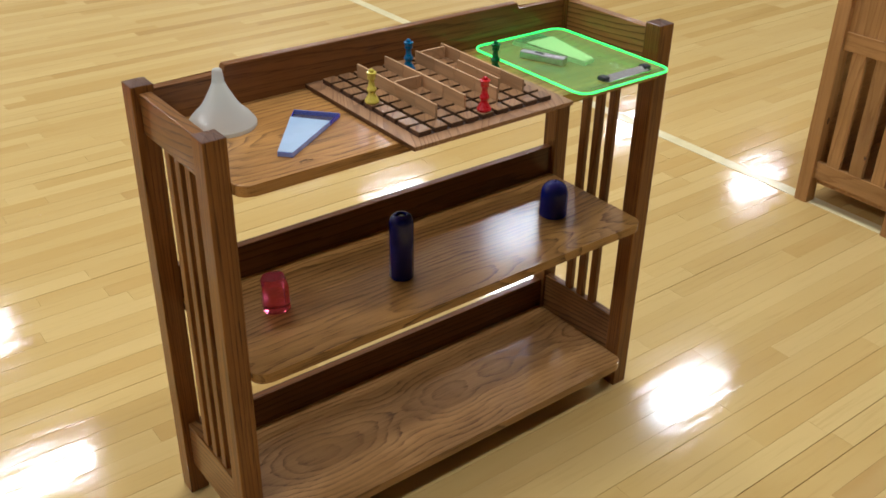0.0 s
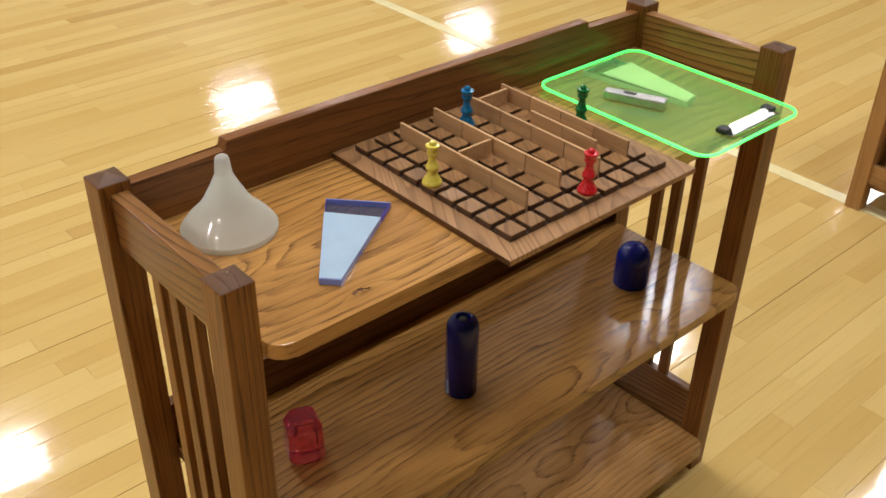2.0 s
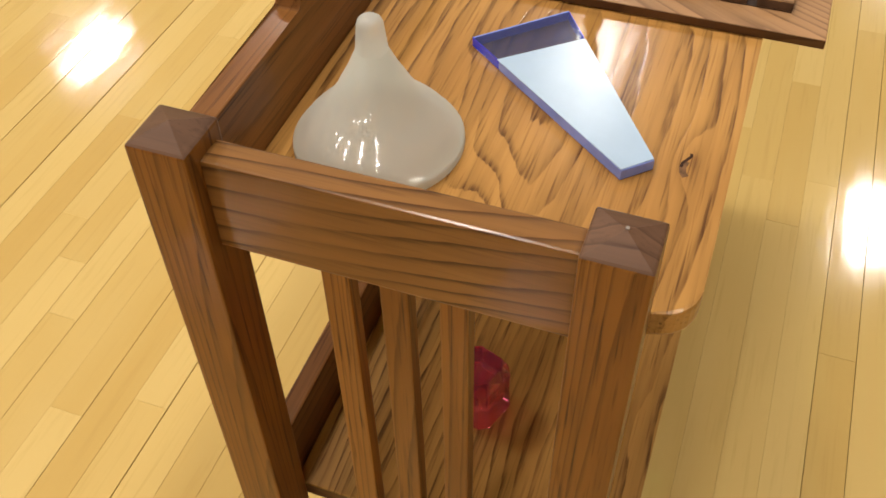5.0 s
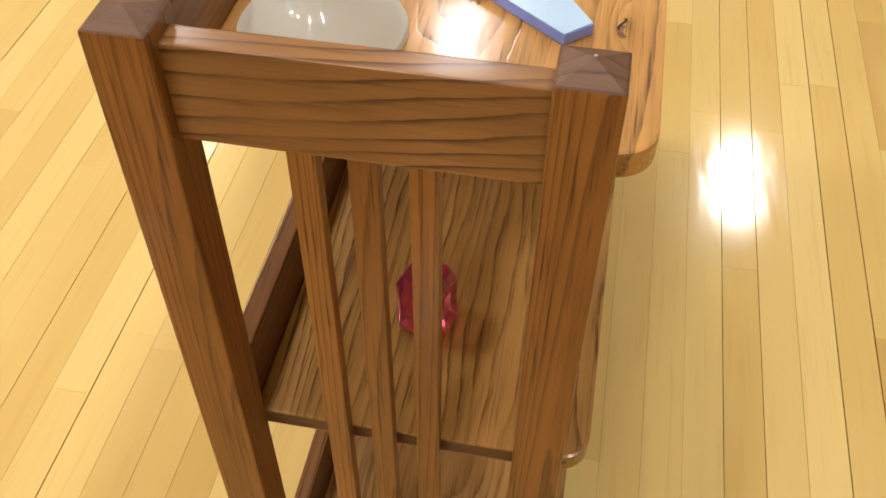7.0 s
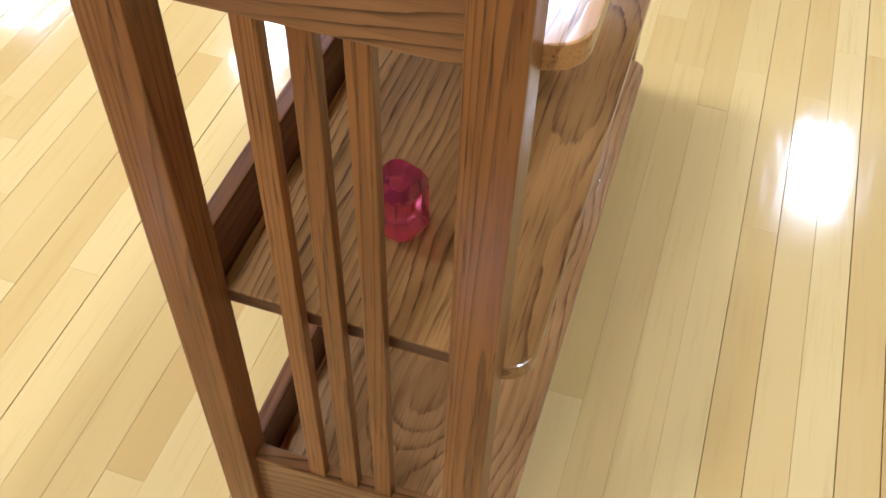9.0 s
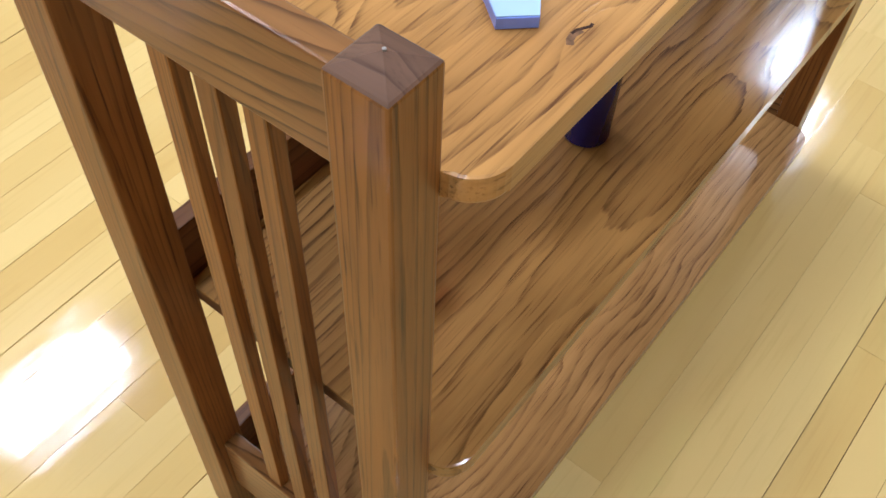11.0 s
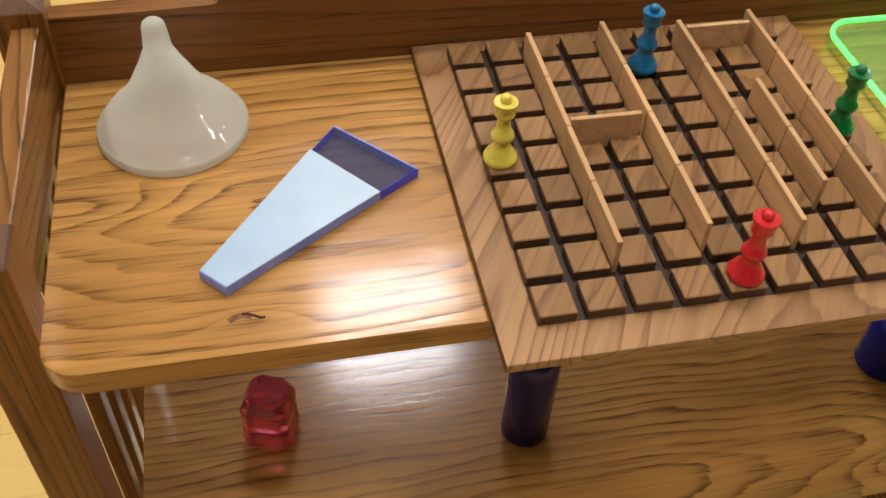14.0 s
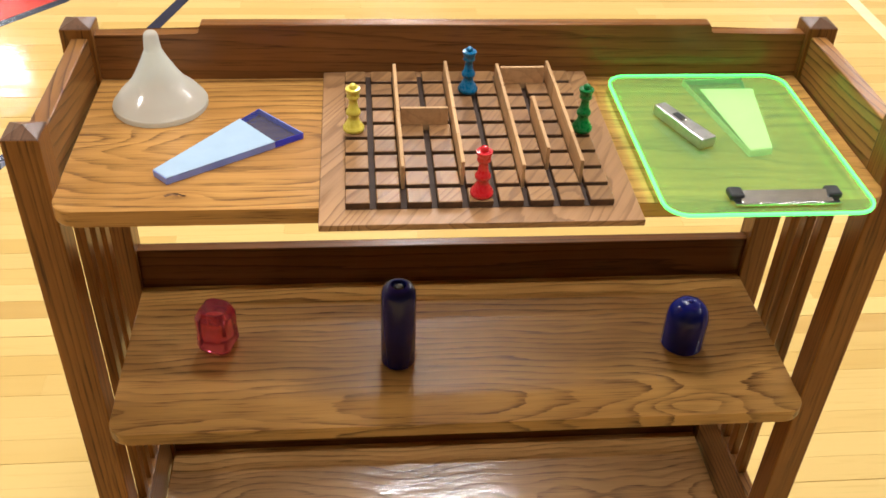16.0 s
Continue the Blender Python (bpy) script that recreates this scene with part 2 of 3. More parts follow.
floor_piece_mat = maple_floor("maple_plank", False)
floor_rest_mat = maple_floor("maple_planks", True)


def plain(name, colour, rough=0.5, metal=0.0, coat=0.0, vary=0.12, scale=30.0, bump=0.05, spec=0.5):
    """A plain surface with slight stains and fine relief."""
    m, nt, bs = nodes_of(name)
    tc = nt.nodes.new("ShaderNodeTexCoord")
    a = noise_node(nt, tc.outputs["Object"], scale, 4.0)
    b = noise_node(nt, tc.outputs["Object"], scale * 9, 2.0)
    low = tuple(v * (1 - vary) for v in colour)
    high = tuple(min(1.0, v * (1 + vary)) for v in colour)
    nt.links.new(mixed(nt, ramp(nt, a, 0.3, 0.7), low, high), bs.inputs["Base Color"])
    nt.links.new(math_node(nt, "ADD", math_node(nt, "MULTIPLY", b, 0.12), max(0.0, rough - 0.06)), bs.inputs["Roughness"])
    bs.inputs["Metallic"].default_value = metal
    bs.inputs["Coat Weight"].default_value = coat
    bs.inputs["Specular IOR Level"].default_value = spec
    if bump:
        bumped(nt, bs, b, bump, 0.0005)
    return m


def tinted_sheet(name, tint, gloss=0.06, milk=0.0, milk_colour=(1, 1, 1)):
    """Clear coloured plastic sheet: tinted see-through with a polished face and a slight haze."""
    m, nt, bs = nodes_of(name)
    out = nt.nodes["Material Output"]
    nt.nodes.remove(bs)
    tr = nt.nodes.new("ShaderNodeBsdfTransparent")
    tr.inputs[0].default_value = (*tint, 1)
    face = tr.outputs[0]
    if milk:
        half = nt.nodes.new("ShaderNodeMixShader")
        haze, back = nt.nodes.new("ShaderNodeBsdfDiffuse"), nt.nodes.new("ShaderNodeBsdfTranslucent")
        for n in (haze, back):
            n.inputs[0].default_value = (*milk_colour, 1)
        nt.links.new(haze.outputs[0], half.inputs[1])
        nt.links.new(back.outputs[0], half.inputs[2])
        body = nt.nodes.new("ShaderNodeMixShader")
        body.inputs[0].default_value = milk
        nt.links.new(face, body.inputs[1])
        nt.links.new(half.outputs[0], body.inputs[2])
        face = body.outputs[0]
    gl = nt.nodes.new("ShaderNodeBsdfGlossy")
    gl.inputs["Roughness"].default_value = 0.06
    mx = nt.nodes.new("ShaderNodeMixShader")
    mx.inputs[0].default_value = gloss
    nt.links.new(face, mx.inputs[1])
    nt.links.new(gl.outputs[0], mx.inputs[2])
    nt.links.new(mx.outputs[0], out.inputs[0])
    return m


def glassy(name, colour, rough=0.08, ior=1.45, trans=1.0):
    m, nt, bs = nodes_of(name)
    tc = nt.nodes.new("ShaderNodeTexCoord")
    n = noise_node(nt, tc.outputs["Object"], 40.0, 2.0)
    lo = tuple(v * 0.85 for v in colour)
    nt.links.new(mixed(nt, ramp(nt, n, 0.3, 0.7), lo, colour), bs.inputs["Base Color"])
    bs.inputs["Transmission Weight"].default_value = trans
    bs.inputs["Roughness"].default_value = rough
    bs.inputs["IOR"].default_value = ior
    return m


# wall and roof colours are lowered to hold down bounced light
wall_mat = plain("dimmed_block_wall", (0.27, 0.25, 0.21), 0.7, scale=2.0)
ceiling_mat = plain("dimmed_roof_deck", (0.25, 0.245, 0.235), 0.8, scale=1.0)
subfloor_mat = plain("subfloor", (0.24, 0.14, 0.05), 0.7)
yellow_paint = plain("pale_yellow_court_paint", (0.80, 0.70, 0.38), 0.2, vary=0.06, scale=14)
navy_paint = plain("dark_navy_court_paint", (0.028, 0.03, 0.055), 0.2, vary=0.2, scale=14)
red_paint = plain("red_court_paint", (0.55, 0.03, 0.02), 0.2, vary=0.08, scale=14)
housing_mat = plain("white_enamelled_steel", (0.8, 0.8, 0.78), 0.4)
lamp_mat = plain("white_reflector", (0.8, 0.8, 0.78), 0.4)


# ---------- mesh helpers ----------
def part(name, bm, material, parent, label=""):
    """Links a bmesh as one mesh object under a thing or a part."""
    me = bpy.data.meshes.new(name)
    bmesh.ops.recalc_face_normals(bm, faces=bm.faces)
    bm.to_mesh(me)
    bm.free()
    if material:
        me.materials.append(material)
    ob = new(name, me)
    ob.parent = parent
    if label:
        ob["label"] = label
    return ob


def thing(name, x, y, z, label, category, group="", kind="", rz=0.0):
    ob = new(name)
    ob.empty_display_size = 0.05
    ob.matrix_basis = pose(x, y, z, 0, 0, rz)
    return tagged(ob, label, category, group, kind)


def box(x0, x1, y0, y1, z0, z1, bevel=0.0, segments=2, bm=None):
    one = bmesh.new()
    bmesh.ops.create_cube(one, size=1.0)
    bmesh.ops.scale(one, vec=(x1 - x0, y1 - y0, z1 - z0), verts=one.verts)
    bmesh.ops.translate(one, vec=((x0 + x1) / 2, (y0 + y1) / 2, (z0 + z1) / 2), verts=one.verts)
    if bevel:
        bmesh.ops.bevel(one, geom=one.edges[:], offset=bevel, segments=segments, profile=0.6, affect="EDGES")
    if bm is None:
        return one
    joined(bm, one)
    return bm


def joined(bm, other):
    me = bpy.data.meshes.new("tmp")
    other.to_mesh(me)
    other.free()
    bm.from_mesh(me)
    bpy.data.meshes.remove(me)


def smooth(ob, angle=40):
    me = ob.data
    me.shade_smooth()
    me.set_sharp_from_angle(angle=radians(angle))
    return ob


def lathe(profile, steps=40, bm=None):
    """A turned solid from (radius, height) pairs."""
    bm = bm or bmesh.new()
    rings = []
    for r, z in profile:
        if r < 1e-6:
            rings.append([bm.verts.new((0, 0, z))])
        else:
            rings.append([bm.verts.new((r * math.cos(2 * math.pi * i / steps), r * math.sin(2 * math.pi * i / steps), z)) for i in range(steps)])
    for a, b in zip(rings, rings[1:]):
        for i in range(steps):
            j = (i + 1) % steps
            vs = [a[i % len(a)], a[j % len(a)], b[j % len(b)], b[i % len(b)]]
            vs = list(dict.fromkeys(vs))
            if len(vs) > 2:
                bm.faces.new(vs)
    return bm


def outline_prism(points, z0, z1, bevel=0.0):
    """An upright prism over a plan outline."""
    bm = bmesh.new()
    low = [bm.verts.new((x, y, z0)) for x, y in points]
    high = [bm.verts.new((x, y, z1)) for x, y in points]
    n = len(points)
    bm.faces.new(low[::-1])
    bm.faces.new(high)
    for i in range(n):
        bm.faces.new((low[i], low[(i + 1) % n], high[(i + 1) % n], high[i]))
    if bevel:
        bmesh.ops.bevel(bm, geom=[e for e in bm.edges if abs(e.verts[0].co.z - e.verts[1].co.z) < 1e-6], offset=bevel, segments=2, profile=0.6, affect="EDGES")
    return bm


def rounded_plan(x0, x1, y0, y1, radii, steps=8):
    """A rectangle's outline with radii for the corners (x0 y0), (x1 y0), (x1 y1), (x0 y1)."""
    pts = []
    corners = ((x0, y0, 180), (x1, y0, 270), (x1, y1, 0), (x0, y1, 90))
    for (cx, cy, a0), r in zip(corners, radii):
        if r <= 0:
            pts.append((cx, cy))
            continue
        ox = cx + (r if cx == x0 else -r)
        oy = cy + (r if cy == y0 else -r)
        for i in range(steps + 1):
            a = radians(a0 + 90 * i / steps)
            pts.append((ox + r * math.cos(a), oy + r * math.sin(a)))
    return pts


# ---------- the hall ----------
X0, X1, Y0, Y1, ROOF = -16.0, 22.0, -12.0, 17.0, 7.8
part("floor", box(X0, X1, Y0, Y1, -0.12, -0.019), subfloor_mat, None)
floor = bpy.data.objects["floor"]
tagged(floor, "glossy maple strip floor of a sports hall", "floor", kind="structure")
# walls and roof stay out of view, added to close the hall
for nm, b in (("wall_north", (X0, X1, Y1, Y1 + 0.2)), ("wall_south", (X0, X1, Y0 - 0.2, Y0)), ("wall_east", (X1, X1 + 0.2, Y0, Y1)), ("wall_west", (X0 - 0.2, X0, Y0, Y1))):
    tagged(part(nm, box(*b, -0.12, ROOF), wall_mat, None), "unseen block wall of the hall, darkened to cut bounced light", "wall", kind="structure")
tagged(part("ceiling", box(X0 - 0.2, X1 + 0.2, Y0 - 0.2, Y1 + 0.2, ROOF, ROOF + 0.2), ceiling_mat, None), "unseen roof deck, darkened to cut bounced light", "ceiling", kind="structure")

lamp = thing("ceiling_light", 1.1, 5.1, 7.0, "white steel high-bay ceiling light, switched on", "ceiling light", "hall lights")
part("housing", box(-0.66, 0.66, -0.34, 0.34, 0.012, 0.09, 0.01), housing_mat, lamp)
part("reflector", box(-0.62, 0.62, -0.26, 0.26, 0.002, 0.010), lamp_mat, lamp, "white reflector pan")
part("hanger", box(-0.01, 0.01, -0.01, 0.01, 0.091, ROOF - 7.0), housing_mat, lamp)
for ix, lx in enumerate((-13.4, -6.2, 1.1, 8.75, 15.0)):
    for ly in (-1.95, 1.5, 5.1, 8.7, 12.1, 15.5):
        if (lx, ly) != (1.1, 5.1):
            copy_thing(lamp, pose(lx, ly, 7.0))
        tube = bpy.data.lights.new("high_bay_lamp", "AREA")
        tube.shape, tube.size, tube.size_y = "RECTANGLE", 1.2, 0.48
        tube.energy, tube.color, tube.spread = LAMP_POWER, LAMP_COLOUR, radians(160)
        new("high_bay_lamp", tube).matrix_basis = pose(lx, ly, 6.995)


# ---------- painted court lines ----------
def strip_along(points, width, z0, z1):
    bm = bmesh.new()
    left, right = [], []
    for i, (x, y) in enumerate(points):
        ax, ay = points[max(0, i - 1)]
        bx, by = points[min(len(points) - 1, i + 1)]
        d = math.hypot(bx - ax, by - ay)
        nx, ny = -(by - ay) / d * width / 2, (bx - ax) / d * width / 2
        left.append([bm.verts.new((x + nx, y + ny, z)) for z in (z0, z1)])
        right.append([bm.verts.new((x - nx, y - ny, z)) for z in (z0, z1)])
    for i in range(len(points) - 1):
        bm.faces.new((left[i][1], left[i + 1][1], right[i + 1][1], right[i][1]))
        bm.faces.new((left[i][0], left[i][1], left[i + 1][1], left[i + 1][0]))
        bm.faces.new((right[i][0], right[i][1], right[i + 1][1], right[i + 1][0]))
    return bm


tagged(part("court_line", strip_along([(2.215, -6.0), (2.235, 12.0)], 0.05, -0.001, 0.0012), yellow_paint, None), "pale yellow painted line on the maple floor", "floor marking", kind="structure")
tagged(part("court_line", strip_along([(-0.86, 0.6), (-0.70, 1.03), (-0.52, 1.5), (-0.37, 1.95), (-0.24, 2.40), (-0.13, 2.85), (-0.03, 3.4)], 0.042, -0.001, 0.0014), navy_paint, None), "dark navy painted line on the maple floor", "floor marking", kind="structure")
tagged(part("court_emblem", outline_prism([(-2.6, 1.3), (-1.6, 1.55), (-0.83, 2.22), (-0.66, 2.42), (-0.48, 2.8), (-0.7, 4.2), (-2.6, 4.4)], -0.001, 0.0012), red_paint, None), "red painted emblem area on the maple floor", "floor marking", kind="structure")
tagged(part("court_line", strip_along([(-1.60, 1.53), (-0.815, 2.205), (-0.645, 2.405), (-0.46, 2.79), (-0.5, 3.4)], 0.035, -0.001, 0.0018), navy_paint, None), "dark navy border round the red emblem", "floor marking", kind="structure")

# ---------- the oak bookshelf ----------
LEN, DEEP, P = 1.010, 0.304, 0.0395
TOP_Z, MID_Z, LOW_Z = 0.815, 0.463, 0.089
POST_H = 0.888


def post_mesh(x, y, h=POST_H, cap=0.008, p=P):
    bm = bmesh.new()
    low = [bm.verts.new((x + a * p, y + b * p, 0)) for a, b in ((0, 0), (1, 0), (1, 1), (0, 1))]
    high = [bm.verts.new((x + a * p, y + b * p, h)) for a, b in ((0, 0), (1, 0), (1, 1), (0, 1))]
    tip = bm.verts.new((x + p / 2, y + p / 2, h + cap))
    bm.faces.new(low[::-1])
    for i in range(4):
        j = (i + 1) % 4
        bm.faces.new((low[i], low[j], high[j], high[i]))
        bm.faces.new((high[i], high[j], tip))
    bmesh.ops.bevel(bm, geom=[e for e in bm.edges if tip not in e.verts], offset=0.002, segments=2, profile=0.6, affect="EDGES")
    return bm


def upright_panel(points, y0, y1, bevel=0.002):
    """A board cut to an outline in length and height."""
    bm = outline_prism([(x, z) for x, z in points], y0, y1, 0)
    for v in bm.verts:
        v.co = Vector((v.co.x, v.co.z, v.co.y))
    if bevel:
        bmesh.ops.bevel(bm, geom=[e for e in bm.edges if abs(e.verts[0].co.y - e.verts[1].co.y) < 1e-6], offset=bevel, segments=2, profile=0.6, affect="EDGES")
    return bm


shelf = thing("bookshelf", 0, 0, 0, "varnished mission style oak bookshelf with slatted sides on the maple floor", "bookshelf")
end_grain = wood("oak_end_grain", 1, rings=20, ring_amount=0.5, rough=0.4, coat=0.16, light=(0.17, 0.088, 0.05), mid=(0.13, 0.066, 0.037), dark=(0.05, 0.022, 0.012))
for px, py in ((0, 0), (LEN - P, 0), (0, DEEP - P), (LEN - P, DEEP - P)):
    po = part("post", post_mesh(px, py), oak_z, shelf)
    po.data.materials.append(end_grain)
    for f in po.data.polygons:
        if f.center.z > POST_H - 0.0005 and f.normal.z > 0.7:
            f.material_index = 1
for side in (0, 1):
    def sx(a, b):
        return (a, b) if side == 0 else (LEN - b, LEN - a)
    part("top_rail", box(*sx(0.013, 0.034), P - 0.004, DEEP - P + 0.004, 0.805, 0.876, 0.002), oak_y, shelf)
    part("bottom_rail", box(*sx(0.014, 0.034), P - 0.004, DEEP - P + 0.004, 0.074, 0.180, 0.002), oak_y, shelf)
    for cy in (0.190, 0.151, 0.112):
        part("slat", box(*sx(0.0172, 0.0302), cy - 0.0095, cy + 0.0095, 0.178, 0.807, 0.0015), oak_z, shelf)
# end grain, made darker still with the ends' shade in its colour
shaded_board_end = wood("shaded_oak_board_end", 1, rings=20, ring_amount=0.5, rough=0.45, coat=0.1, light=(0.15, 0.066, 0.022), mid=(0.11, 0.046, 0.015), dark=(0.05, 0.018, 0.006))
for z, front, board_oak in ((TOP_Z, -0.026, oak_top), (MID_Z, -0.024, shaded_oak_mid), (LOW_Z, -0.022, oak_low)):
    plan = rounded_plan(P - 0.001, LEN - P + 0.001, front, 0.274, (0.026, 0.026, 0, 0))
    board = part("shelf_board", outline_prism(plan, z - 0.020, z, 0.0025), board_oak, shelf)
    board.data.materials.append(shaded_board_end)
    for f in board.data.polygons:
        if abs(f.normal.x) > 0.999:
            f.material_index = 1
# the boards along the back; the top one rises in the middle
steps = [(0.167 + 0.006 * k / 6, 0.876 + 0.014 * (0.5 - 0.5 * math.cos(math.pi * k / 6))) for k in range(7)]
crest = [(P - 0.004, 0.795), (LEN - P + 0.004, 0.795), (LEN - P + 0.004, 0.876)] + [(LEN - x, z) for x, z in steps] + steps[::-1] + [(P - 0.004, 0.876)]
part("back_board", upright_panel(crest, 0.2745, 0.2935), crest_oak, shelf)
part("back_board", box(P - 0.004, LEN - P + 0.004, 0.2745, 0.2925, MID_Z - 0.02, 0.532, 0.002), shaded_back_oak, shelf)
part("back_board", box(P - 0.004, LEN - P + 0.004, 0.2745, 0.2925, LOW_Z - 0.02, 0.163, 0.002), shaded_back_oak, shelf)
part("toe_rail", box(P - 0.004, LEN - P + 0.004, 0.012, 0.030, 0.032, LOW_Z - 0.0205, 0.002), oak_x, shelf)
nail_mat = plain("pale_nail_head", (0.30, 0.25, 0.21), 0.4)
part("nail", lathe([(0, POST_H + 0.0055), (0.0011, POST_H + 0.0055), (0.0011, POST_H + 0.0088), (0, POST_H + 0.0092)], 10), nail_mat, shelf, "small pale nail head")
nail = bpy.data.objects["nail"]
nail.location = (0.0205, 0.0195, 0)
knot_mat = plain("wood_knot", (0.040, 0.015, 0.006), 0.6, vary=0.5, scale=160, spec=0.15)
stain_mat = plain("grey_wood_stain", (0.15, 0.075, 0.032), 0.55, vary=0.45, scale=140, spec=0.15)
for pts, w, mat in (([(0.1655, 0.0062), (0.170, 0.0058), (0.1745, 0.0032), (0.178, 0.0012), (0.1805, 0.0018)], 0.0020, knot_mat),
                    ([(0.157, 0.0015), (0.161, 0.0042), (0.166, 0.0050), (0.172, 0.0035)], 0.0046, stain_mat)):
    part("knot", strip_along(pts, w, TOP_Z - 0.0004, TOP_Z + (0.0002 if mat == stain_mat else 0.0003)), mat, shelf, "dark cracked wood knot")

# ---------- the second shelf, of pale pine ----------
pine = thing("pine_shelf", 2.187, 0.045, 0, "pale pine shelf with slatted ends standing on the floor line", "shelf")
PB, PF = 0.259, -0.053
for px, py in ((0, PF), (0.86, PF), (0, PB), (0.86, PB)):
    part("post", post_mesh(px, py, 0.92, 0.004, 0.045), pine_z, pine)
for ex in (0.012, 0.873):
    part("bottom_rail", box(ex, ex + 0.02, PF + 0.043, PB + 0.002, 0.088, 0.146, 0.002), pine_y, pine)
    part("middle_rail", box(ex, ex + 0.02, PF + 0.043, PB + 0.002, 0.520, 0.576, 0.002), pine_y, pine)
    part("top_rail", box(ex, ex + 0.02, PF + 0.043, PB + 0.002, 0.82, 0.90, 0.002), pine_y, pine)
    part("end_panel", box(ex + 0.006, ex + 0.014, PF + 0.043, PB + 0.002, 0.574, 0.822), pine_z, pine)
    for y in (0.182, 0.1035, 0.025):
        part("slat", box(ex + 0.003, ex + 0.017, y, y + 0.0455, 0.144, 0.522, 0.0015), pine_z, pine)
for z in (0.085, 0.55, 0.82):
    part("shelf_board", box(0.034, 0.871, PF + 0.006, 0.295, z - 0.02, z, 0.002), pine_x, pine)
part("back_board", box(0.046, 0.859, 0.296, 0.299, 0.05, 0.82), pine_x, pine)
pine_knot = plain("pine_knot", (0.075, 0.028, 0.010), 0.5, vary=0.3, scale=120)
for kx, ky, kz, kr in ((0.0225, PB, 0.285, 0.0095), (0.0153, 0.1035 + 0.004, 0.215, 0.0060)):
    disc = lathe([(0, 0), (kr, 0), (kr * 0.8, 0.0006), (0, 0.0008)], 16)
    for v in disc.verts:
        v.co = Vector((kx + v.co.x * 0.7, ky - v.co.z, kz + v.co.y * 1.3)) if ky == PB else Vector((kx - v.co.z, ky + v.co.x * 0.7, kz + v.co.y * 1.3))
    part("knot", disc, pine_knot, pine, "dark pine knot")

# ---------- the board game ----------
bx0, bx1, by0, by1 = 0.3255, 0.6745, -0.070, 0.273
BASE_T = TOP_Z + 0.0085
game = thing("game_board", 0, 0, 0, "square wooden strategy game board with raised tiles on the bookshelf", "board game")
part("base", box(bx0, bx1, by0, by1, TOP_Z + 0.0005, BASE_T, 0.0012), board_wood, game, "oak base board with a plain border")
# left and right faces take the end grain with shade coloured in
base_me = bpy.data.objects["base"].data
base_me.materials.append(shaded_board_end)
for f in base_me.polygons:
    if abs(f.normal.x) > 0.6:
        f.material_index = 1
PX, PY, TX0, TY0 = 0.0332, 0.0341, 0.3530, -0.043
# groove bed and tile sides are darker brown than the tile tops
groove_mat = plain("groove_brown", (0.042, 0.019, 0.009), 0.7)
tile_side_mat = plain("tile_side_brown", (0.085, 0.040, 0.018), 0.6, vary=0.3, scale=90)
part("groove_bed", box(TX0 + 0.001, TX0 + 9 * PX - 0.0065, TY0 + 0.001, TY0 + 9 * PY - 0.0065, BASE_T - 0.002, BASE_T + 0.0006), groove_mat, game, "dark bed between the tiles")
tile_me = None
for i in range(9):
    for j in range(9):
        if tile_me is None:
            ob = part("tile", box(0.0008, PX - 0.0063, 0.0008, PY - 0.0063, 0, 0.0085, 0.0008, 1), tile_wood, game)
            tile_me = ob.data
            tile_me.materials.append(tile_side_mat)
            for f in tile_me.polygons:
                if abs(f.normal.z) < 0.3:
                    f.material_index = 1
        else:
            ob = new("tile", tile_me)
            ob.parent = game
        ob.location = (TX0 + i * PX, TY0 + j * PY, BASE_T + 0.0004)
TILE_T = BASE_T + 0.0089


def fence_piece(x, y, along):
    g = thing("game_fence", x, y, BASE_T + 0.0006, "thin pale wooden fence piece standing in a board groove", "game piece", "fence pieces")
    if along == "y":
        part("fence", box(-0.0021, 0.0021, 0, 0.0600, 0, 0.0305, 0.0005, 1), fence_wood, g)
    else:
        part("fence", box(0, 0.0565, -0.0021, 0.0021, 0, 0.0305, 0.0005, 1), fence_wood, g)
    return g


fy = fence_piece(TX0 + 2 * PX - 0.00275, -0.006, "y")
for k, start, count in ((2, -0.006, 4), (4, 0.001, 4), (6, -0.006, 4), (7, 0.029, 2), (8, 0.001, 4)):
    for q in range(count):
        if (k, q) != (2, 0):
            copy_thing(fy, pose(TX0 + k * PX - 0.00275, start + q * 0.0606, BASE_T + 0.0006, 0, 0, random.uniform(-0.5, 0.5)))
fx = fence_piece(TX0 + 2 * PX + 0.0006, 0.1225, "x")
copy_thing(fx, pose(TX0 + 6 * PX + 0.0006, 0.2255, BASE_T + 0.0006))

pawn_profile = [(0, 0), (0.0118, 0), (0.0126, 0.0012), (0.0126, 0.0046), (0.0112, 0.0058), (0.0106, 0.0082), (0.0080, 0.0120), (0.0064, 0.0160), (0.0060, 0.0195), (0.0080, 0.0210), (0.0088, 0.0235), (0.0082, 0.0262), (0.0064, 0.0285), (0.0054, 0.0330), (0.0049, 0.0385),
                (0.0052, 0.0415), (0.0074, 0.0430), (0.0078, 0.0445), (0.0068, 0.0462), (0.0076, 0.0495), (0.0090, 0.0530), (0.0088, 0.0546), (0.0060, 0.0546), (0.0040, 0.0550), (0.0044, 0.0570), (0.0040, 0.0590), (0.0024, 0.0604), (0, 0.0608)]
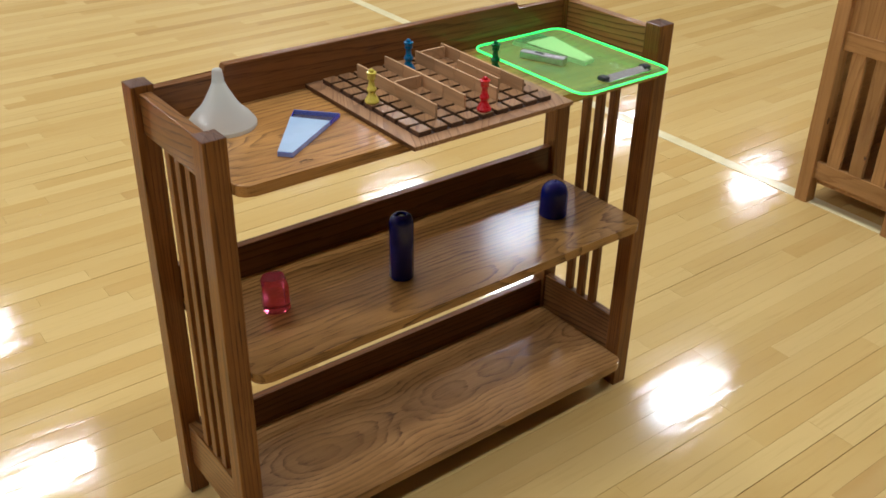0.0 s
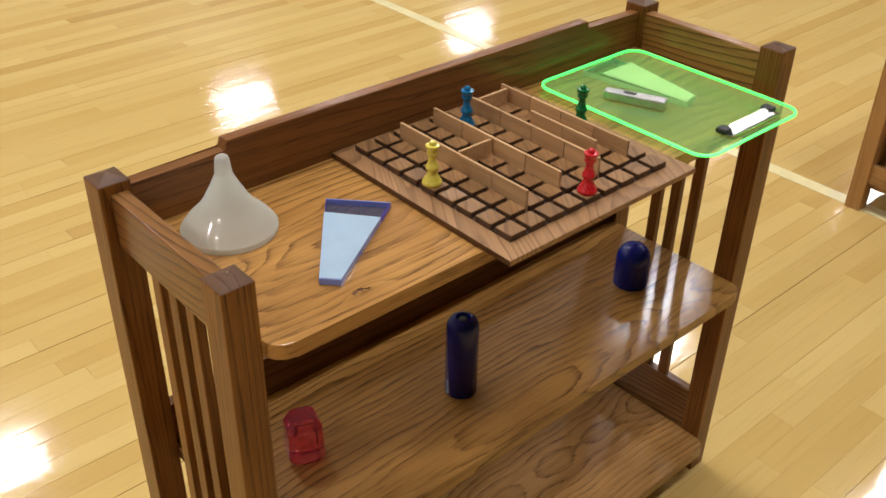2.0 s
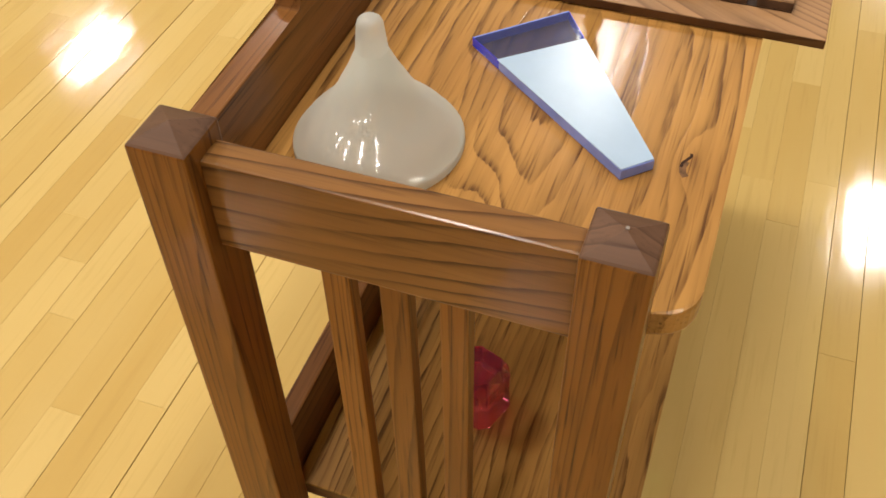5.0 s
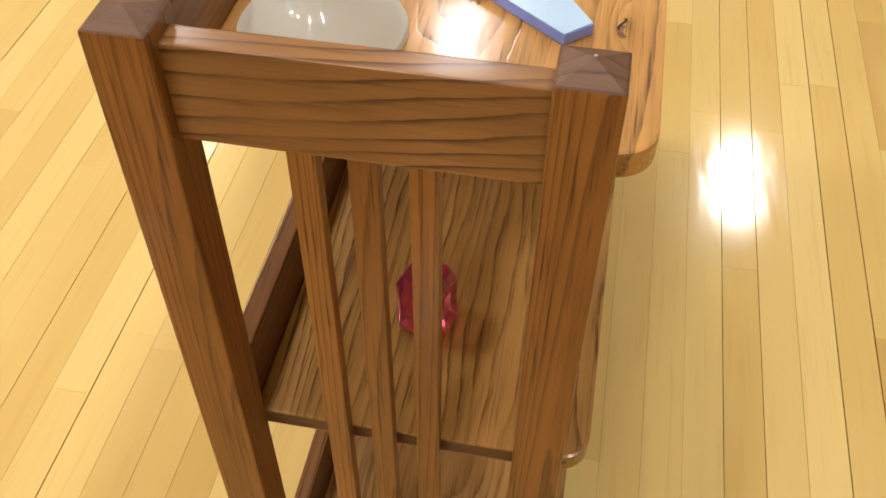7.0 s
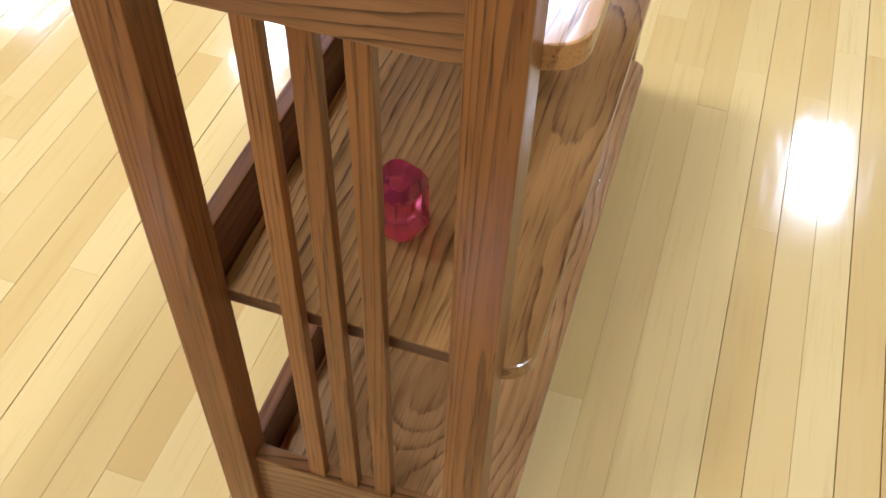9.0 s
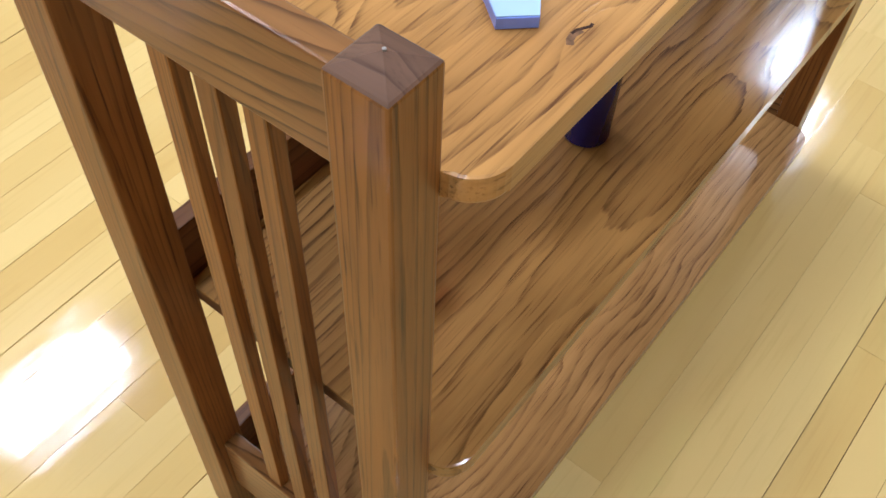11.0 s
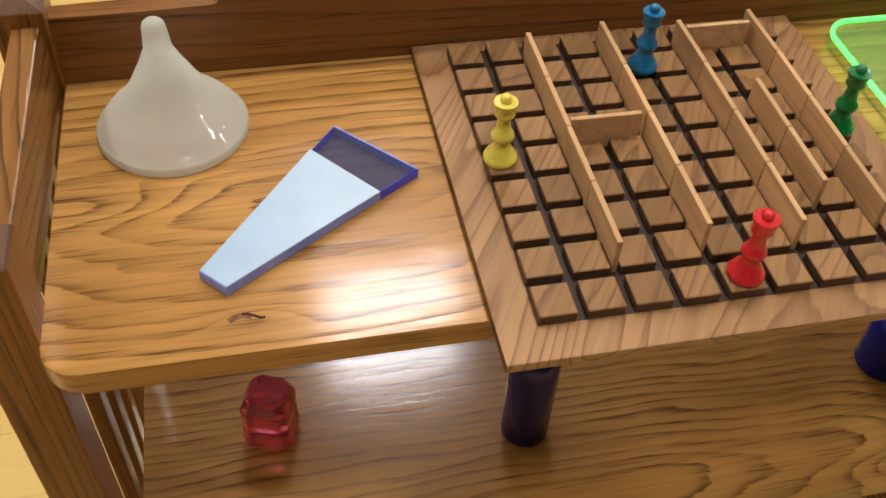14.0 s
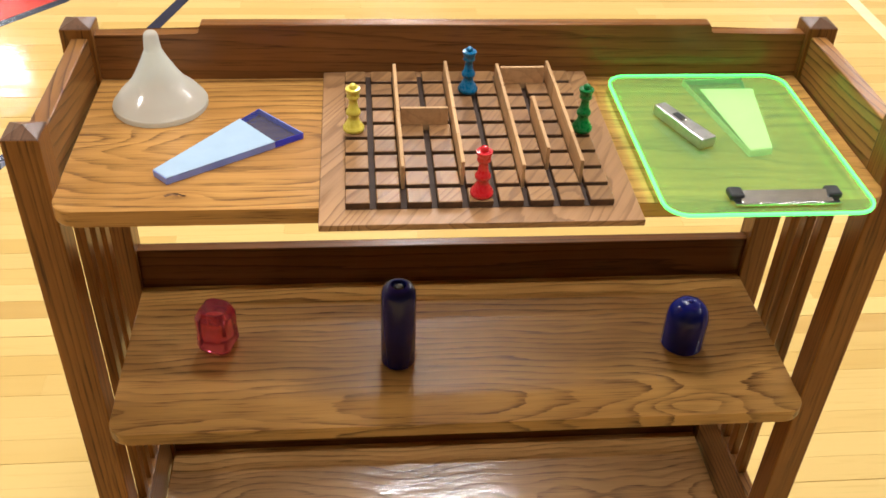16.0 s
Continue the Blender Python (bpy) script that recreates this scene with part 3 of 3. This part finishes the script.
for colour, word, x, y in (((0.80, 0.66, 0.09), "yellow", 0.3640, 0.110), ((0.62, 0.012, 0.02), "red", 0.5010, -0.029), ((0.006, 0.15, 0.33), "blue", 0.5090, 0.204), ((0.004, 0.16, 0.035), "green", 0.6370, 0.105)):
    pm = plain("painted_" + word, colour, 0.28, coat=0.4, vary=0.08)
    pw = smooth(part("game_pawn", lathe(pawn_profile, 28), pm, None), 50)
    pw.location = (x, y, TILE_T + 0.0002)
    tagged(pw, word + " painted wooden pawn standing on the game board", "game piece", "pawns")

# ---------- funnel ----------
fm = tinted_sheet("milky_plastic", (0.99, 0.99, 0.96), 0.05, 0.48, (0.96, 0.99, 0.95))
fm.node_tree.nodes["Glossy BSDF"].inputs["Roughness"].default_value = 0.07
funnel = thing("funnel", 0.125, 0.203, TOP_Z, "milky white plastic funnel standing upside down on the bookshelf", "funnel")
smooth(part("cone", lathe([(0.0105, 0.0763), (0.0130, 0.0709), (0.0166, 0.0630), (0.0215, 0.0542), (0.0261, 0.0453), (0.0316, 0.0369), (0.0377, 0.0295), (0.0447, 0.0232), (0.0496, 0.0177), (0.0531, 0.0126), (0.0567, 0.0084),
                           (0.0546, 0.0084), (0.0480, 0.0163), (0.0367, 0.0266), (0.0242, 0.0443), (0.0148, 0.0621), (0.0085, 0.0763), (0.0105, 0.0763)], 56), fm, funnel), 60)
smooth(part("rim", lathe([(0.0542, 0.0003), (0.0569, 0.0003), (0.0579, 0.0020), (0.0579, 0.0065), (0.0567, 0.0084), (0.0546, 0.0084), (0.0542, 0.0003)], 56), fm, funnel, "rolled lower rim"), 60)
smooth(part("spout", lathe([(0.0105, 0.0763), (0.0099, 0.0818), (0.0092, 0.0886), (0.0085, 0.0951), (0.0075, 0.0978), (0.0055, 0.0995), (0.0030, 0.1003), (0, 0.1005)], 40), fm, funnel, "narrow tapered spout"), 60)

# ---------- two plastic wedges with white labels ----------
label_white = plain("white_label", (0.40, 0.53, 0.68), 0.22, vary=0.03, bump=0.02)
paper_white = plain("bright_paper", (0.92, 0.93, 0.92), 0.5, vary=0.03, bump=0.02)
clear_blue = tinted_sheet("clear_bluish_acrylic", (0.70, 0.74, 0.95), 0.06, 0.2, (0.30, 0.33, 0.52))
clear_plain = tinted_sheet("clear_acrylic", (0.80, 0.92, 0.90), 0.05)
blue_edge = plain("blue_acrylic_edge", (0.26, 0.35, 0.86), 0.15, coat=0.3, vary=0.1)
deep_blue = plain("deep_blue_acrylic_edge", (0.03, 0.05, 0.80), 0.12, coat=0.4, vary=0.1)
pale_edge = plain("pale_acrylic_edge", (0.74, 0.93, 0.82), 0.15, coat=0.5, vary=0.1)


def blend(a, b, f):
    return (a[0] + (b[0] - a[0]) * f, a[1] + (b[1] - a[1]) * f)


def wedge(name, quad, lab, z, sheet_mat, edge_mat, label_mat, label, edge_label, end_mat=None):
    """A flat tapered plastic blade; quad and lab run tip, tip, wide, wide."""
    t = thing(name, 0, 0, 0, label, "scraper")
    mx, my = sum(p[0] for p in quad) / 4, sum(p[1] for p in quad) / 4
    ins = [blend(p, (mx, my), 0.016) for p in quad]
    part("body", outline_prism([blend(p, (mx, my), 0.017) for p in quad], z, z + 0.0078), sheet_mat, t, "clear plastic body")
    for i in range(4):
        j = (i + 1) % 4
        if i == 1 and end_mat:
            oc, ic = blend(quad[1], quad[2], 0.78), blend(ins[1], ins[2], 0.78)
            part("edge", outline_prism([quad[1], oc, ic, ins[1]], z, z + 0.008, 0.0004), edge_mat, t, edge_label)
            part("edge", outline_prism([oc, quad[2], ins[2], ic], z, z + 0.008, 0.0004), end_mat, t, "deep blue edge past the label")
            continue
        if i == 3 and end_mat:
            oc, ic = blend(quad[3], quad[0], 0.20), blend(ins[3], ins[0], 0.20)
            part("edge", outline_prism([quad[3], oc, ic, ins[3]], z, z + 0.008, 0.0004), end_mat, t, "deep blue edge past the label")
            part("edge", outline_prism([oc, quad[0], ins[0], ic], z, z + 0.008, 0.0004), edge_mat, t, edge_label)
            continue
        part("edge", outline_prism([quad[i], quad[j], ins[j], ins[i]], z, z + 0.008, 0.0004), edge_mat, t, edge_label)
    part("label", outline_prism([blend(p, (mx, my), 0.005) for p in lab], z + 0.0083, z + 0.0088), label_mat, t, "white paper label")
    return t


wedge("plastic_scraper", [(0.140, 0.041), (0.157, 0.023), (0.304, 0.119), (0.248, 0.178)], [(0.1403, 0.0412), (0.1573, 0.0232), (0.272, 0.098), (0.2265, 0.1525)], TOP_Z + 0.0005, clear_blue, blue_edge, label_white,
      "wedge shaped blue plastic scraper with a white label on the bookshelf", "blue tinted edge", deep_blue)
wedge("plastic_scraper", [(0.836, 0.065), (0.866, 0.071), (0.886, 0.252), (0.804, 0.246)], [(0.836, 0.066), (0.866, 0.072), (0.891, 0.219), (0.819, 0.219)], TOP_Z + 0.0005, clear_plain, pale_edge, paper_white,
      "wedge shaped clear scraper with white label under the clipboard", "pale edge")

# ---------- clipboard ----------
cz = TOP_Z + 0.0102
clip_board = thing("clipboard", 0, 0, 0, "transparent fluorescent green acrylic clipboard lying on the bookshelf", "clipboard")
green_sheet = tinted_sheet("fluorescent_green_acrylic", (0.955, 1.0, 0.84), 0.05, 0.22, (0.50, 1.0, 0.42))
cx0, cx1, cy0, cy1 = 0.698, 0.940, -0.070, 0.253
inner = rounded_plan(cx0 + 0.003, cx1 - 0.003, cy0 + 0.003, cy1 - 0.003, (0.025,) * 4)
outer = rounded_plan(cx0, cx1, cy0, cy1, (0.028,) * 4)
part("sheet", outline_prism(inner, cz + 0.0006, cz + 0.0022), green_sheet, clip_board)
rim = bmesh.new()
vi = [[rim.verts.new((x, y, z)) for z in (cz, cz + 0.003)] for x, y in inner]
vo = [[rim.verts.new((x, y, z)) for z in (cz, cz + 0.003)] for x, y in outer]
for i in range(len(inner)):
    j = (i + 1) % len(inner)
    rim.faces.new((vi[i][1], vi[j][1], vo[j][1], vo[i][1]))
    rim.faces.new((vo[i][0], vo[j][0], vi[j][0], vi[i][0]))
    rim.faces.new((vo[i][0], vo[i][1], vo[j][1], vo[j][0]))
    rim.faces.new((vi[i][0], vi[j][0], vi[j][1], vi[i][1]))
# emission stands in for the hall light this fluorescent edge gathers
glow_mat, gnt, gbs = nodes_of("fluorescent_edge_glow")
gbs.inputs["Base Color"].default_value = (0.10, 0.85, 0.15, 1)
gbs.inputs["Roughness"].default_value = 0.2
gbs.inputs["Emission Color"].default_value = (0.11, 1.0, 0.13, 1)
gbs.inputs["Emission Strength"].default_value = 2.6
part("edge", rim, glow_mat, clip_board, "fluorescent green edge, its glow put in as emission")
steel = plain("bright_steel", (0.66, 0.65, 0.63), 0.24, metal=1.0, vary=0.1, scale=60)
black_rubber = plain("black_rubber", (0.015, 0.015, 0.016), 0.45)
CX = 0.837
plate = box(CX - 0.060, CX + 0.060, -0.057, -0.036, cz + 0.0026, cz + 0.0042, 0.0006)
for v in plate.verts:
    v.co.z += max(0.0, -0.050 - v.co.y) * 0.45
clip = part("clip", plate, steel, clip_board, "chrome spring clip")
lever = box(CX - 0.052, CX + 0.052, -0.056, -0.036, cz + 0.0050, cz + 0.0064, 0.0006)
for v in lever.verts:
    v.co.z += (v.co.y + 0.056) * 0.34 + 0.0012 * math.cos((v.co.x - CX) * 62)
part("lever", lever, steel, clip, "chrome lever plate")
barrel = lathe([(0, -0.056), (0.0030, -0.056), (0.0034, -0.0555), (0.0034, 0.0555), (0.0030, 0.056), (0, 0.056)], 20)
for v in barrel.verts:
    v.co = Vector((CX + v.co.z, -0.038 + v.co.x, cz + 0.0062 + v.co.y))
smooth(part("barrel", barrel, steel, clip, "chrome hinge barrel"), 40)
for ex in (CX - 0.064, CX + 0.047):
    part("grip", box(ex, ex + 0.017, -0.047, -0.028, cz + 0.0040, cz + 0.0125, 0.0036, 3), black_rubber, clip, "black rubber corner grip")
for ex in (CX - 0.022, CX + 0.022):
    rv = lathe([(0, cz + 0.0040), (0.0026, cz + 0.0040), (0.0022, cz + 0.0052), (0, cz + 0.0056)], 14)
    bmesh.ops.translate(rv, vec=(ex, -0.0525, 0.0012), verts=rv.verts)
    part("rivet", rv, steel, clip)

# ---------- steel sharpener tool on the clipboard ----------
tool_steel = plain("brushed_steel", (0.50, 0.50, 0.49), 0.36, metal=1.0, vary=0.12, scale=60)
tool = thing("metal_tool", 0.763, 0.108, cz + 0.0033, "brushed steel folding tool lying on the green clipboard", "hand tool", rz=-66)
tb = box(-0.047, 0.047, -0.0115, 0.0115, 0, 0.014, 0.003)
for v in tb.verts:
    if v.co.x < -0.02:
        v.co.y *= 0.75
part("body", tb, tool_steel, tool)
part("slot", box(-0.018, 0.000, -0.004, 0.005, 0.0130, 0.0144, 0.0), black_rubber, tool, "dark slot")
part("rivet", lathe([(0, 0), (0.0028, 0), (0.0028, 0.0150), (0.002, 0.0156), (0, 0.0158)], 16), steel, tool)

# ---------- things on the middle shelf ----------
navy = plain("navy_lacquer", (0.006, 0.011, 0.165), 0.18, coat=0.0, vary=0.1, spec=0.35)
tall = thing("bottle", 0.419, 0.101, MID_Z, "tall glossy navy blue cylinder bottle on the middle shelf", "bottle")
smooth(part("body", lathe([(0, 0), (0.0225, 0), (0.0240, 0.002), (0.0240, 0.116), (0.0232, 0.124), (0.0205, 0.131), (0.0155, 0.135), (0.0105, 0.136), (0.0090, 0.134), (0.0085, 0.130), (0, 0.130)], 40), navy, tall), 50)
smooth(part("cap", lathe([(0, 0.1295), (0.0065, 0.1295), (0.0065, 0.1325), (0.005, 0.134), (0, 0.134)], 24), black_rubber, tall, "black recessed cap"), 40)
short = thing("jar", 0.834, 0.117, MID_Z, "short glossy navy blue domed jar on the middle shelf", "jar")
jar_blue = plain("blue_lacquer", (0.008, 0.015, 0.21), 0.18, coat=0.0, vary=0.1, spec=0.35)
smooth(part("body", lathe([(0, 0), (0.0282, 0), (0.0300, 0.0015), (0.0300, 0.046), (0.0296, 0.053), (0.0280, 0.0605), (0.0250, 0.0675), (0.0205, 0.0730), (0.0150, 0.0768), (0.0080, 0.0790), (0, 0.0797)], 44), jar_blue, short), 50)
smooth(part("knob", lathe([(0, 0.0788), (0.0040, 0.0788), (0.0042, 0.0802), (0.0028, 0.0815), (0, 0.0818)], 16), jar_blue, short), 40)
gem_mat = glassy("clear_red_acrylic", (1.0, 0.17, 0.30), 0.02, 1.49, 0.90)


def waisted_block(levels, bevel):
    """An upright block of eight facets, drawn in at the waist, from (height, half width, half depth, chamfer) rows."""
    bm = bmesh.new()
    rings = []
    for z, hx, hy, c in levels:
        pts = ((hx, -hy + c), (hx, hy - c), (hx - c, hy), (-hx + c, hy), (-hx, hy - c), (-hx, -hy + c), (-hx + c, -hy), (hx - c, -hy))
        rings.append([bm.verts.new((x + random.uniform(-0.0005, 0.0005), y + random.uniform(-0.0005, 0.0005), z)) for x, y in pts])
    bm.faces.new(rings[0][::-1])
    bm.faces.new(rings[-1])
    for lo, hi in zip(rings, rings[1:]):
        for k in range(8):
            bm.faces.new((lo[k], lo[(k + 1) % 8], hi[(k + 1) % 8], hi[k]))
    bmesh.ops.bevel(bm, geom=bm.edges[:], offset=bevel, segments=1, affect="EDGES")
    return bm


gem = part("acrylic_block", waisted_block(((0.0, 0.0208, 0.0210, 0.007), (0.007, 0.0246, 0.0250, 0.008), (0.032, 0.0236, 0.0240, 0.008), (0.056, 0.0238, 0.0242, 0.008), (0.069, 0.0180, 0.0182, 0.007)), 0.0012), gem_mat, None)
gem.matrix_basis = pose(0.166, 0.142, MID_Z + 0.0005, 0, 0, -20)
tagged(gem, "faceted clear red acrylic block on the middle shelf", "ornament")

# ---------- floor strips ----------
W, GAP, THICK = 0.0572, 0.00022, 0.019
rng = random.Random(11)
SIZES = (0.42, 0.58, 0.74, 0.92, 1.10, 1.34)


def plank_mesh(length):
    c = 0.00016
    bm = bmesh.new()
    w = W - GAP
    lo = [bm.verts.new(p) for p in ((0, 0, -THICK), (length, 0, -THICK), (length, w, -THICK), (0, w, -THICK))]
    mi = [bm.verts.new(p) for p in ((0, 0, -c), (length, 0, -c), (length, w, -c), (0, w, -c))]
    hi = [bm.verts.new(p) for p in ((c, c, 0), (length - c, c, 0), (length - c, w - c, 0), (c, w - c, 0))]
    bm.faces.new(hi)
    for i in range(4):
        j = (i + 1) % 4
        bm.faces.new((lo[i], lo[j], mi[j], mi[i]))
        bm.faces.new((mi[i], mi[j], hi[j], hi[i]))
    me = bpy.data.meshes.new("plank")
    bm.to_mesh(me)
    bm.free()
    me.materials.append(floor_piece_mat)
    return me


plank_meshes = {s: plank_mesh(s - GAP) for s in SIZES}
verts, faces = [], []
y = Y0
while y < Y1:
    x = X0 + rng.uniform(-0.9, 0.0)
    while x < X1:
        s = rng.choice(SIZES)
        mx = x + s / 2
        if -0.85 < mx < 2.55 and -0.75 < y < 1.75:
            ob = new("plank", plank_meshes[s])
            ob.parent = floor
            ob.matrix_basis = pose(x, y, rng.uniform(-0.00012, 0.00012), rng.uniform(-0.07, 0.07), rng.uniform(-0.008, 0.008), 0)
        else:
            b, dz = len(verts), rng.uniform(-0.00012, 0.00012)
            x1, y1 = x + s - GAP, y + W - GAP
            verts += [(x, y, -THICK), (x1, y, -THICK), (x1, y1, -THICK), (x, y1, -THICK), (x, y, dz), (x1, y, dz), (x1, y1, dz), (x, y1, dz)]
            faces += [(b + 4, b + 5, b + 6, b + 7), (b, b + 1, b + 5, b + 4), (b + 1, b + 2, b + 6, b + 5), (b + 2, b + 3, b + 7, b + 6), (b + 3, b, b + 4, b + 7)]
        x += s
    y += W + rng.choice((0.0, 0.0, 0.0, 0.0002, 0.0004, 0.0008, 0.0016))
rest = bpy.data.meshes.new("floor_planks")
rest.from_pydata(verts, [], faces)
rest.materials.append(floor_rest_mat)
rest_ob = new("floor_planks", rest)
rest_ob.parent = floor
rest_ob["kind"] = "stuff"
